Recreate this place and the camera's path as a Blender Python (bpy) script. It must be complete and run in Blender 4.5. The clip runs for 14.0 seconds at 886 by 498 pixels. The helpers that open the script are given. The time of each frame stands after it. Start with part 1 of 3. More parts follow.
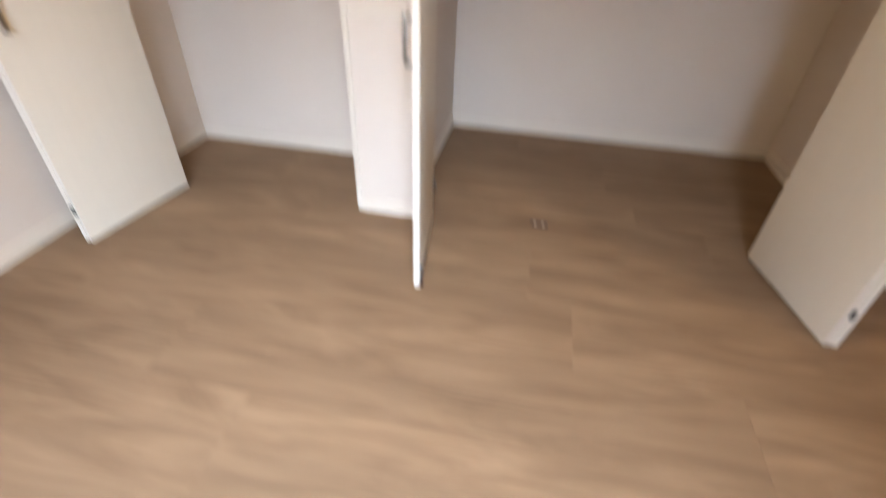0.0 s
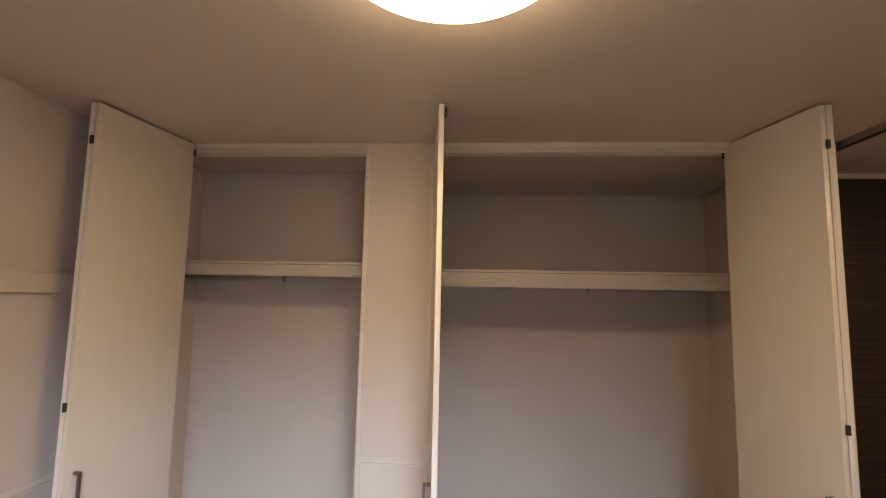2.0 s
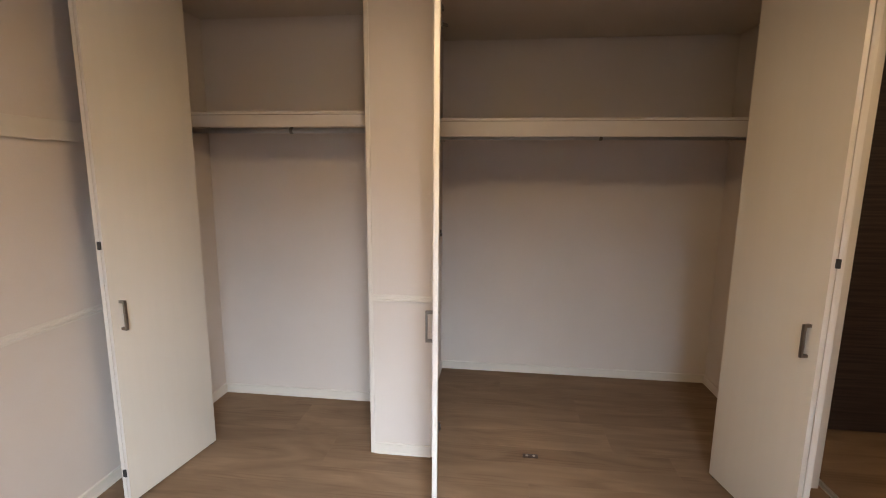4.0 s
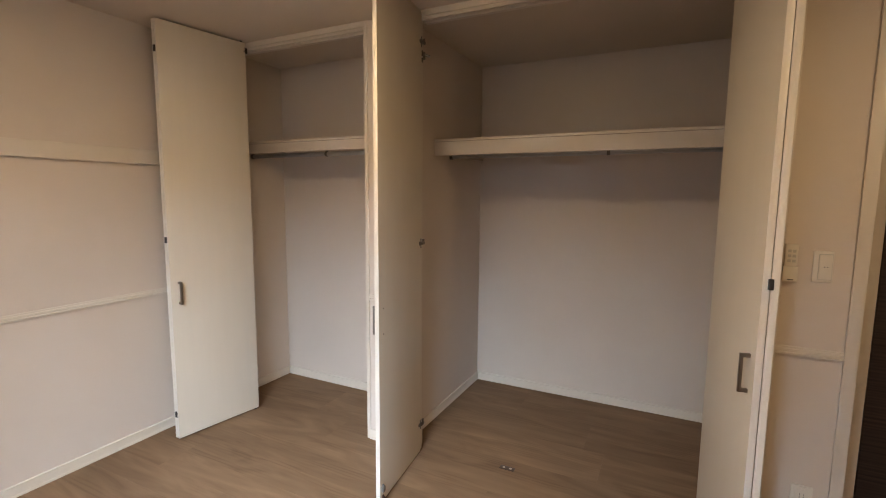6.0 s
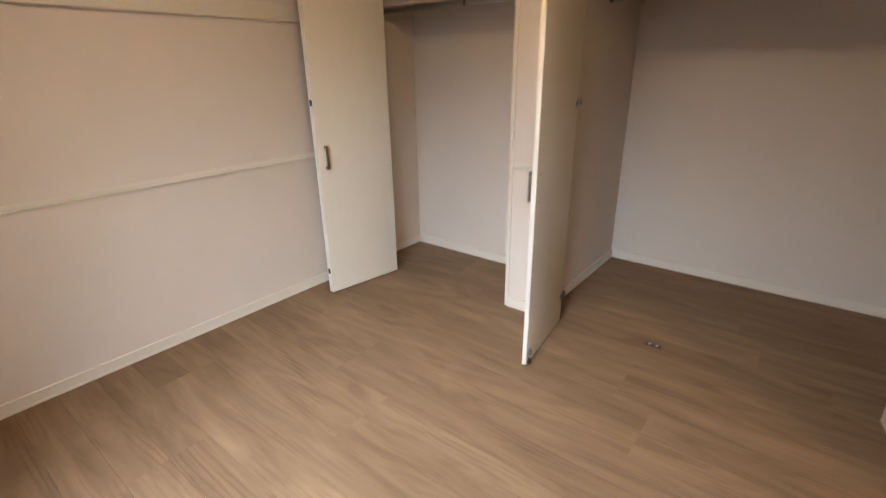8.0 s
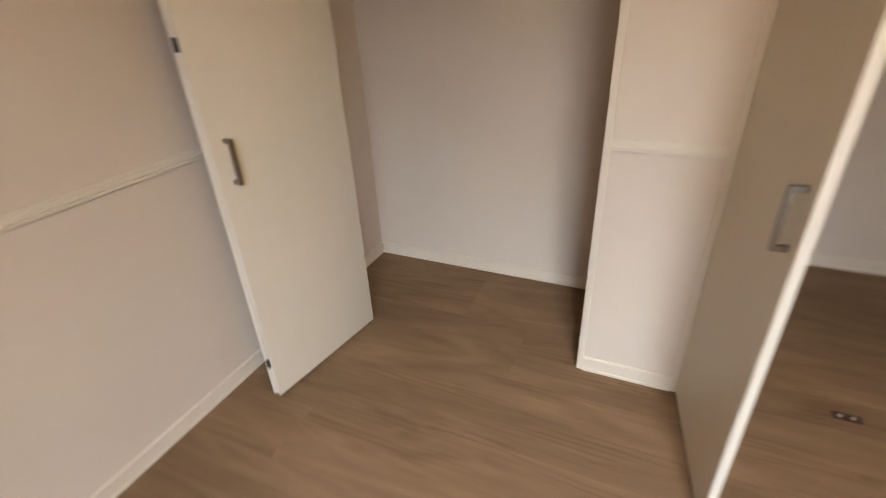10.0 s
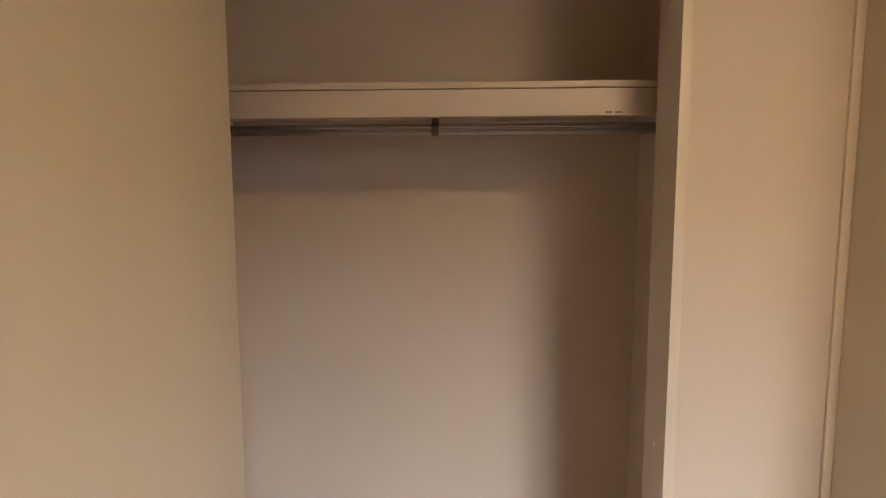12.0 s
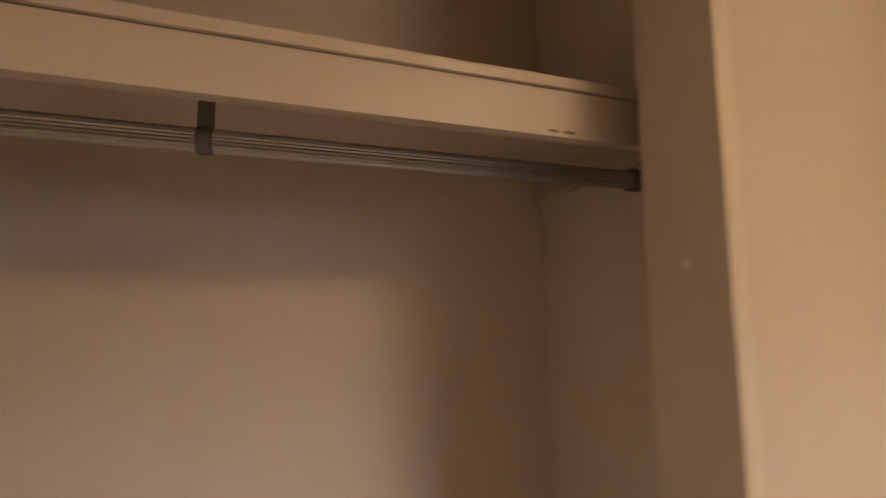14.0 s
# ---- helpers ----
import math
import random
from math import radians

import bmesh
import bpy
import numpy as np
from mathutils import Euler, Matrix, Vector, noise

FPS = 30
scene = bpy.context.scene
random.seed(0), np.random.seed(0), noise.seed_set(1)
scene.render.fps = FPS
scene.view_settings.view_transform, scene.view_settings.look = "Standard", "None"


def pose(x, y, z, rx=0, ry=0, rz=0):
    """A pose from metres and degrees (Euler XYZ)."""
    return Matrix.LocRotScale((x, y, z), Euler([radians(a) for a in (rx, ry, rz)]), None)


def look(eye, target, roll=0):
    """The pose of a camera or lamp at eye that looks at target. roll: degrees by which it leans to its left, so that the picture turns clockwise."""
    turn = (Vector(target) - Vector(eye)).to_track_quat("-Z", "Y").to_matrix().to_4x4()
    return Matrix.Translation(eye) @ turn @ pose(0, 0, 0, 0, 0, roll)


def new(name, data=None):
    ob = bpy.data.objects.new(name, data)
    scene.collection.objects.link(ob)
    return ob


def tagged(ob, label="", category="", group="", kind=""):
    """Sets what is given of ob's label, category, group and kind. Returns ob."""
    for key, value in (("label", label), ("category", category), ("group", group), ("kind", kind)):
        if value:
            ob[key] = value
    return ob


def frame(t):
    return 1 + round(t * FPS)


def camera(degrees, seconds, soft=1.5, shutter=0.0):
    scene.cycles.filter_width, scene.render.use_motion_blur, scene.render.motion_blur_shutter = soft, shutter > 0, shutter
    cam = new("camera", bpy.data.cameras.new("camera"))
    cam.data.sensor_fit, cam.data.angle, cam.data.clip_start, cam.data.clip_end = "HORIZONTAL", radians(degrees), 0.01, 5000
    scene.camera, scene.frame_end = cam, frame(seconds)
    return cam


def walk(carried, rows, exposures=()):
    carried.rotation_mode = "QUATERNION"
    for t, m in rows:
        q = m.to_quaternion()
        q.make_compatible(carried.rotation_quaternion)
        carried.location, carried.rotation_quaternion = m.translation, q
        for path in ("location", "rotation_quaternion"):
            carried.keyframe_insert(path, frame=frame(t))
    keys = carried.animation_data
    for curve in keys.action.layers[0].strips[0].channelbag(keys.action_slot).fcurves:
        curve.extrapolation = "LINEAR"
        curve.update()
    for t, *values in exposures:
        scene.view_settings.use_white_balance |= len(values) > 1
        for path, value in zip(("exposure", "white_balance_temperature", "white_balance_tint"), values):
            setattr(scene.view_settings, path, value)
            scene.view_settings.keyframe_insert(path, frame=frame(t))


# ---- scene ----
cam = camera(86.6, 14.0, soft=1.0, shutter=0.7)
PATH = [
    (0, (0.735, -1.801, 1.205), (0.449, -0.227, 0.004), 2.3),
    (0.2, (0.682, -1.893, 1.282), (0.353, -0.16, 0.339), 1.1),
    (0.5, (0.64, -2.016, 1.385), (0.378, -0.16, 0.688), -2.3),
    (1, (0.556, -2.122, 1.479), (0.456, -0.145, 1.191), 0.1),
    (1.5, (0.544, -2.218, 1.606), (0.405, -0.23, 1.771), -0.3),
    (2, (0.537, -2.257, 1.619), (0.401, -0.273, 1.831), 1.1),
    (2.5, (0.531, -2.259, 1.58), (0.404, -0.263, 1.565), 1.4),
    (3, (0.544, -2.259, 1.537), (0.38, -0.281, 1.287), -1.1),
    (3.5, (0.545, -2.275, 1.519), (0.396, -0.31, 1.178), -0.1),
    (6, (1.577, -2.205, 1.461), (0.694, -0.426, 1.227), 0.5),
    (6.5, (1.614, -2.232, 1.453), (0.673, -0.485, 1.202), 0.1),
    (7, (1.596, -2.236, 1.456), (0.613, -0.514, 1.198), -0.3),
    (7.5, (1.518, -2.239, 1.442), (0.458, -0.579, 1.091), 0.4),
    (7.7, (1.444, -2.256, 1.398), (0.243, -0.779, 0.784), -0.1),
    (9.8, (0.228, -1.54, 1.305), (-0.565, 0.042, 0.372), -0.5),
    (10, (0.119, -1.424, 1.275), (-0.623, 0.166, 0.315), -2.8),
    (10.1, (0.071, -1.36, 1.272), (-0.659, 0.215, 0.278), -4.4),
    (10.2, (0.031, -1.304, 1.274), (-0.721, 0.233, 0.238), -5.3),
    (10.5, (-0.125, -1.176, 1.249), (-0.687, 0.382, 0.128), -4.6),
    (10.8, (-0.296, -1.056, 1.259), (-0.582, 0.597, 0.171), -3.3),
    (11, (-0.35, -0.997, 1.326), (-0.568, 0.773, 0.421), -1.5),
    (11.1, (-0.381, -0.979, 1.351), (-0.568, 0.853, 0.571), -1.2),
    (11.2, (-0.427, -0.969, 1.371), (-0.531, 0.915, 0.71), -0.1),
    (11.5, (-0.461, -0.953, 1.476), (-0.526, 1.015, 1.126), -0.4),
    (12, (-0.437, -0.958, 1.518), (-0.507, 1.033, 1.337), -0.1),
    (12.6, (-0.471, -0.936, 1.509), (-0.471, 1.057, 1.348), 0.0),
    (13, (-0.448, -0.813, 1.49), (-0.399, 1.184, 1.391), 1.1),
    (13.2, (-0.439, -0.702, 1.517), (-0.316, 1.294, 1.507), 0.3),
    (13.5, (-0.394, -0.53, 1.54), (-0.011, 1.43, 1.64), 0.5),
    (13.8, (-0.392, -0.399, 1.529), (0.238, 1.492, 1.689), 0.6),
    (14, (-0.408, -0.336, 1.523), (0.233, 1.545, 1.746), -0.4),
]
LIGHT = [
    (0, 0.44, 5850, 9), (0.6, 0.46, 5700, 8), (1.2, 0.16, 5850, 10), (2.0, -0.09, 5950, 11), (3.5, -0.10, 6000, 10), (6.0, 0.01, 6050, 8), (7.5, -0.02, 6200, 9),
    (10.2, -0.20, 6750, 9), (11.0, -0.26, 6950, 10), (12.0, -0.10, 7050, 12), (13.0, -0.09, 7200, 14), (14.0, -0.10, 7500, 16),
]
walk(cam, [(t, look(eye, target, roll)) for t, eye, target, roll in PATH], LIGHT)

# ---- light ----
world = bpy.data.worlds.new("world")
scene.world = world
world.use_nodes = True
sky = world.node_tree.nodes.new("ShaderNodeTexSky")
sky.sky_type, sky.sun_disc = "NISHITA", False
sky.sun_elevation, sky.sun_rotation = radians(-6), radians(0)
world.node_tree.links.new(sky.outputs[0], world.node_tree.nodes["Background"].inputs[0])
world.node_tree.nodes["Background"].inputs[1].default_value = 0.05
LAMP_POWER = 35.0         # glow of the round ceiling light's cover
LAMP_COLOUR = (1.0, 0.695, 0.37)
HALL_POWER = 840.0        # warm downlight in the next room
HALL_COLOUR = (1.0, 0.67, 0.34)
DAY_POWER = 190.0         # soft sky light falling through the rear window
DAY_COLOUR = (0.74, 0.85, 0.98)
day = new("window_daylight", bpy.data.lights.new("window_daylight", "AREA"))
day.data.shape, day.data.size, day.data.size_y = "RECTANGLE", 1.5, 1.5
day.data.energy, day.data.color = DAY_POWER, DAY_COLOUR
day.data.spread = radians(88)
day.matrix_basis = look((1.30, -3.60, 2.70), (1.06, -2.60, 2.08))


# ---- materials ----
def material(name, colour, rough=0.6, metal=0.0, emit=0.0, emit_colour=None):
    m = bpy.data.materials.new(name)
    m.use_nodes = True
    b = m.node_tree.nodes["Principled BSDF"]
    b.inputs["Base Color"].default_value = (*colour, 1)
    b.inputs["Roughness"].default_value = rough
    b.inputs["Metallic"].default_value = metal
    if emit:
        b.inputs["Emission Color"].default_value = (*(emit_colour or colour), 1)
        b.inputs["Emission Strength"].default_value = emit
    return m


def node(m, kind, **values):
    n = m.node_tree.nodes.new(kind)
    for key, value in values.items():
        n.inputs[key].default_value = value
    return n


def link(m, a, b):
    m.node_tree.links.new(a, b)


def coords(m, scale, use="Object"):
    tex = node(m, "ShaderNodeTexCoord")
    mapping = node(m, "ShaderNodeMapping", Scale=scale)
    link(m, tex.outputs[use], mapping.inputs["Vector"])
    return mapping.outputs[0]


def vary(m, colour, second, vector, scale, detail=3.0, low=0.35, high=0.65):
    """Noise that mixes two colours; returns the colour socket."""
    n = node(m, "ShaderNodeTexNoise", Scale=scale, Detail=detail)
    link(m, vector, n.inputs["Vector"])
    r = node(m, "ShaderNodeValToRGB")
    r.color_ramp.elements[0].position, r.color_ramp.elements[1].position = low, high
    r.color_ramp.elements[0].color, r.color_ramp.elements[1].color = (*colour, 1), (*second, 1)
    link(m, n.outputs["Fac"], r.inputs["Fac"])
    return r.outputs["Color"]


def bump(m, height, strength, distance):
    b = node(m, "ShaderNodeBump", Strength=strength, Distance=distance)
    link(m, height, b.inputs["Height"])
    link(m, b.outputs[0], m.node_tree.nodes["Principled BSDF"].inputs["Normal"])


def wallpaper(name, colour):
    """Vinyl wallpaper: a fine woven relief and slow, faint soiling."""
    m = material(name, colour, 0.75)
    v = coords(m, (1, 1, 1))
    dark = tuple(c * 0.955 for c in colour)
    col = vary(m, dark, colour, v, 2.3, 4.0, 0.3, 0.7)
    link(m, col, m.node_tree.nodes["Principled BSDF"].inputs["Base Color"])
    weave = coords(m, (420, 420, 210))
    n = node(m, "ShaderNodeTexNoise", Scale=1.0, Detail=2.0)
    link(m, weave, n.inputs["Vector"])
    big = node(m, "ShaderNodeTexNoise", Scale=55.0, Detail=2.0)
    link(m, v, big.inputs["Vector"])
    add = node(m, "ShaderNodeMath")
    add.operation = "ADD"
    link(m, n.outputs["Fac"], add.inputs[0])
    link(m, big.outputs["Fac"], add.inputs[1])
    bump(m, add.outputs[0], 0.55, 0.0009)
    return m


def lacquer(name, colour, rough=0.42, grain=(30, 30, 2.0), depth=0.00012):
    """Printed or painted board: faint grain along its length."""
    m = material(name, colour, rough)
    v = coords(m, grain)
    dark = tuple(c * 0.975 for c in colour)
    col = vary(m, dark, colour, v, 3.0, 5.0, 0.3, 0.75)
    link(m, col, m.node_tree.nodes["Principled BSDF"].inputs["Base Color"])
    n = node(m, "ShaderNodeTexNoise", Scale=9.0, Detail=4.0)
    link(m, v, n.inputs["Vector"])
    bump(m, n.outputs["Fac"], 0.4, depth)
    return m


def plank_wood(name, light, dark):
    """Oak-look boards: every board its own tone and cut, streaks, arched growth rings and fine pores along x."""
    m = material(name, light, 0.45)
    bsdf = m.node_tree.nodes["Principled BSDF"]
    tex = node(m, "ShaderNodeTexCoord")
    info = node(m, "ShaderNodeObjectInfo")
    comb = node(m, "ShaderNodeCombineXYZ", X=31.0, Y=17.0, Z=7.0)
    shift = node(m, "ShaderNodeVectorMath")
    shift.operation = "SCALE"
    link(m, comb.outputs[0], shift.inputs[0])
    link(m, info.outputs["Random"], shift.inputs["Scale"])
    add = node(m, "ShaderNodeVectorMath")
    link(m, tex.outputs["Object"], add.inputs[0])
    link(m, shift.outputs[0], add.inputs[1])

    def stretched(x, y, scale, detail, rough=0.5, twist=0.0):
        mapping = node(m, "ShaderNodeMapping", Scale=(x, y, 1.0))
        link(m, add.outputs[0], mapping.inputs["Vector"])
        n = node(m, "ShaderNodeTexNoise", Scale=scale, Detail=detail, Roughness=rough, Distortion=twist)
        link(m, mapping.outputs[0], n.inputs["Vector"])
        return n.outputs["Fac"]

    def ramp(value, low, high, a, b):
        r = node(m, "ShaderNodeValToRGB")
        e = r.color_ramp.elements
        e[0].position, e[1].position = low, high
        e[0].color, e[1].color = (*a, 1), (*b, 1)
        link(m, value, r.inputs["Fac"])
        return r.outputs["Color"]

    def mixed(a, b, factor=1.0, kind="MULTIPLY"):
        mul = node(m, "ShaderNodeMix")
        mul.data_type, mul.blend_type = "RGBA", kind
        mul.inputs["Factor"].default_value = factor
        link(m, a, mul.inputs[6])
        link(m, b, mul.inputs[7])
        return mul.outputs[2]

    white = (1, 1, 1)
    base = ramp(stretched(0.70, 3.4, 2.2, 3.5, 0.55, 1.3), 0.27, 0.74, dark, light)
    fine = stretched(1.4, 60.0, 2.4, 5.0, 0.6, 0.15)
    col = mixed(base, ramp(fine, 0.34, 0.60, (0.945, 0.935, 0.925), white))
    # arched growth rings, clear only in patches
    bend = node(m, "ShaderNodeMapping", Scale=(1.3, 8.0, 1.0))
    link(m, add.outputs[0], bend.inputs["Vector"])
    ring = node(m, "ShaderNodeTexWave", Scale=1.7, Distortion=9.0, Detail=2.5)
    ring.inputs["Detail Scale"].default_value = 0.8
    ring.bands_direction = "Y"
    link(m, bend.outputs[0], ring.inputs["Vector"])
    rings = ramp(ring.outputs["Fac"], 0.05, 0.55, (0.85, 0.83, 0.81), white)
    patch = ramp(stretched(1.1, 5.0, 1.6, 2.0), 0.48, 0.64, (0, 0, 0), white)
    part_mix = node(m, "ShaderNodeMix")
    part_mix.data_type = "RGBA"
    part_mix.inputs[6].default_value = (1, 1, 1, 1)
    link(m, patch, part_mix.inputs["Factor"])
    link(m, rings, part_mix.inputs[7])
    col = mixed(col, part_mix.outputs[2])
    # long pale sapwood streaks
    pale = ramp(stretched(0.8, 7.0, 1.8, 2.5, 0.5, 1.0), 0.56, 0.80, white, (1.12, 1.13, 1.14))
    col = mixed(col, pale)
    tone = node(m, "ShaderNodeMapRange")
    tone.inputs["To Min"].default_value, tone.inputs["To Max"].default_value = 0.93, 1.08
    link(m, info.outputs["Random"], tone.inputs["Value"])
    hsv = node(m, "ShaderNodeHueSaturation")
    link(m, col, hsv.inputs["Color"])
    link(m, tone.outputs[0], hsv.inputs["Value"])
    link(m, hsv.outputs[0], bsdf.inputs["Base Color"])
    rr = node(m, "ShaderNodeMapRange")
    rr.inputs["To Min"].default_value, rr.inputs["To Max"].default_value = 0.55, 0.72
    link(m, fine, rr.inputs["Value"])
    link(m, rr.outputs[0], bsdf.inputs["Roughness"])
    bsdf.inputs["Specular IOR Level"].default_value = 0.2
    bump(m, fine, 0.25, 0.0003)
    return m


def brushed(name, colour, rough, along=(4, 300, 300)):
    m = material(name, colour, rough, 1.0)
    v = coords(m, along)
    n = node(m, "ShaderNodeTexNoise", Scale=2.0, Detail=2.0)
    link(m, v, n.inputs["Vector"])
    bump(m, n.outputs["Fac"], 0.15, 0.0002)
    return m


WALL = wallpaper("white_wallpaper", (0.62, 0.542, 0.468))
CEILING = wallpaper("ceiling_paper", (0.60, 0.52, 0.43))
DOOR = lacquer("cream_door_sheet", (0.65, 0.585, 0.484), 0.42, (9, 9, 0.8), 0.00004)
EDGE = lacquer("white_edge_band", (0.72, 0.665, 0.585), 0.4, (9, 9, 0.8), 0.00003)
TRIM = lacquer("cream_trim", (0.645, 0.580, 0.495), 0.4, (14, 14, 14), 0.00003)
SHELF = lacquer("shelf_sheet", (0.55, 0.483, 0.415), 0.45, (2.0, 20, 20), 0.00005)
OAK = plank_wood("greige_oak", (0.234, 0.149, 0.086), (0.140, 0.086, 0.048))
JOINT = material("plank_joint", (0.14, 0.098, 0.067), 0.9)
NICKEL = brushed("dull_nickel", (0.25, 0.22, 0.19), 0.42)
ALU = brushed("aluminium", (0.45, 0.45, 0.45), 0.34)
SILVER = brushed("bright_aluminium", (0.78, 0.77, 0.75), 0.45)
STEEL = brushed("hinge_steel", (0.16, 0.145, 0.13), 0.38)
BLACK = material("black_plastic", (0.018, 0.016, 0.015), 0.45)
BROWN = material("brown_plastic", (0.034, 0.015, 0.009), 0.5)
GREY = material("grey_plastic", (0.13, 0.12, 0.11), 0.6)
WHITE = material("white_plastic", (0.80, 0.78, 0.74), 0.35)
PLATE = material("ivory_plastic", (0.66, 0.61, 0.53), 0.38)
# a darker shelf tone, standing for the shade under the boards
GAP_SHADE = material("shelf_gap_shade", (0.20, 0.165, 0.13), 0.6)
CAP = material("pale_cap", (0.34, 0.30, 0.26), 0.45)
DIM = material("display_grey", (0.48, 0.46, 0.41), 0.3)
GLOW = material("lamp_cover", (0.9, 0.9, 0.9), 0.4, 0.0, LAMP_POWER, LAMP_COLOUR)
WARM = material("downlight_lens", (0.9, 0.85, 0.8), 0.4, 0.0, HALL_POWER, HALL_COLOUR)
GLASS = material("window_glass", (1, 1, 1), 0.0)
GLASS.node_tree.nodes["Principled BSDF"].inputs["Transmission Weight"].default_value = 1.0


def ribbed_wood(name, light, dark):
    """Dark sheet with fine level grain, a little raised."""
    m = material(name, light, 0.55)
    m.node_tree.nodes["Principled BSDF"].inputs["Specular IOR Level"].default_value = 0.3
    v = coords(m, (0.9, 12, 34))
    col = vary(m, dark, light, v, 2.6, 5.0, 0.34, 0.68)
    link(m, col, m.node_tree.nodes["Principled BSDF"].inputs["Base Color"])
    n = node(m, "ShaderNodeTexNoise", Scale=2.6, Detail=4.0)
    link(m, v, n.inputs["Vector"])
    bump(m, n.outputs["Fac"], 0.6, 0.0012)
    return m


DARK = ribbed_wood("dark_walnut", (0.050, 0.031, 0.023), (0.020, 0.013, 0.010))


# ---- mesh helpers ----
def box(bm, x0, y0, z0, x1, y1, z1, bevel=0.0, m=None):
    made = bmesh.ops.create_cube(bm, size=1.0)["verts"]
    bmesh.ops.scale(bm, vec=(x1 - x0, y1 - y0, z1 - z0), verts=made)
    bmesh.ops.translate(bm, vec=((x0 + x1) / 2, (y0 + y1) / 2, (z0 + z1) / 2), verts=made)
    if bevel:
        edges = list({e for v in made for e in v.link_edges})
        out = bmesh.ops.bevel(bm, geom=edges, offset=bevel, segments=2, affect="EDGES", profile=0.6)
        made = list({v for f in out["faces"] for v in f.verts} | {v for v in made if v.is_valid})
    if m is not None:
        bmesh.ops.transform(bm, matrix=m, verts=made)
    return bm


def cylinder(bm, radius, p0, p1, segments=24, radius_2=None, bevel=0.0):
    p0, p1 = Vector(p0), Vector(p1)
    turn = (p1 - p0).to_track_quat("Z", "Y").to_matrix().to_4x4()
    m = Matrix.Translation((p0 + p1) / 2) @ turn
    made = bmesh.ops.create_cone(bm, cap_ends=True, segments=segments, radius1=radius, radius2=radius if radius_2 is None else radius_2, depth=(p1 - p0).length, matrix=m)["verts"]
    if bevel:
        edges = [e for e in {e for v in made for e in v.link_edges} if len(e.link_faces) == 2 and max(len(f.verts) for f in e.link_faces) > 4]
        bmesh.ops.bevel(bm, geom=edges, offset=bevel, segments=2, affect="EDGES")
    return bm


def profile_run(bm, points, p0, p1, out):
    """Extrudes a moulding's profile (distance off the wall, height) from p0 to p1; out is the way off the wall."""
    p0, p1, out = Vector((*p0, 0)), Vector((*p1, 0)), Vector((*out, 0))
    a = [bm.verts.new(p0 + out * d + Vector((0, 0, z))) for d, z in points]
    b = [bm.verts.new(p1 + out * d + Vector((0, 0, z))) for d, z in points]
    n = len(points)
    for i in range(n):
        bm.faces.new((a[i], a[(i + 1) % n], b[(i + 1) % n], b[i]))
    bm.faces.new(a[::-1])
    bm.faces.new(b)
    bmesh.ops.recalc_face_normals(bm, faces=bm.faces)
    return bm


def mesh(name, bm, mat, smooth=False):
    data = bpy.data.meshes.new(name)
    bm.to_mesh(data)
    bm.free()
    data.materials.append(mat)
    if smooth:
        for p in data.polygons:
            p.use_smooth = True
        data.set_sharp_from_angle(angle=radians(35))
    return data


def part(name, bm, mat, parent, label="", smooth=True):
    ob = new(name, mesh(name, bm, mat, smooth))
    ob.parent = parent
    return tagged(ob, label)


def thing(name, label, category, at=None, group="", kind=""):
    ob = new(name)
    ob.empty_display_size = 0.1
    ob.matrix_basis = at or Matrix()
    return tagged(ob, label, category, group, kind)


def structure(name, bm, mat, label, category):
    return tagged(new(name, mesh(name, bm, mat, True)), label, category, kind="structure")


def block(name, mat, label, category, *boxes, bevel=0.0):
    bm = bmesh.new()
    for b in boxes:
        box(bm, *b, bevel)
    return structure(name, bm, mat, label, category)


# ---- plan, in metres ----
LEFT = -1.18                 # wall beside the small closet
BACK_S, BACK_L = 0.555, 1.15  # back walls of the small and the large closet
POST = 0.335                 # right edge of the post between the closets
OPEN_R = 1.935               # right jamb of the large closet
STUB = 2.17                  # end of the wall beside the large closet
RAIL_X = 2.25                # line of the sliding partition
REAR = -2.75                 # wall behind the walk
WIN = (0.10, 1.45, 1.95)     # rear window: left, right, head
TOP = 2.388
DEEP = 0.09                  # thickness of the front wall
HALL_X, HALL_Y = 5.2, 0.60

# ---- walls and ceiling ----
block("wall_left", WALL, "white textured vinyl wallpaper on a plain wall", "wall", (LEFT - 0.12, REAR, 0, LEFT, BACK_S + 0.1, TOP))
block("wall_rear", WALL, "plain white wallpapered wall round a tall window", "wall", (LEFT - 0.12, REAR - 0.12, 0, WIN[0], REAR, TOP),
      (WIN[1], REAR - 0.12, 0, HALL_X, REAR, TOP), (WIN[0], REAR - 0.12, WIN[2], WIN[1], REAR, TOP))
window = thing("window_1", "tall sliding balcony window in a white aluminium frame", "window", Matrix.Translation((WIN[0], REAR - 0.09, 0)), kind="structure")
w, z1 = WIN[1] - WIN[0], WIN[2]
for name, b in (("window_frame", (0, 0, 0, 0.04, 0.06, z1)), ("window_frame", (w - 0.04, 0, 0, w, 0.06, z1)), ("window_frame", (0.04, 0, z1 - 0.04, w - 0.04, 0.06, z1)), ("window_sill", (0.04, 0, 0, w - 0.04, 0.06, 0.03)),
                ("sash", (0.04, 0.01, 0.03, 0.08, 0.035, z1 - 0.04)), ("sash", (w / 2 - 0.025, 0.01, 0.03, w / 2 + 0.025, 0.035, z1 - 0.04)), ("sash", (w - 0.08, 0.01, 0.03, w - 0.04, 0.035, z1 - 0.04))):
    bm = bmesh.new()
    box(bm, *b, 0.002)
    part(name, bm, WHITE, window)
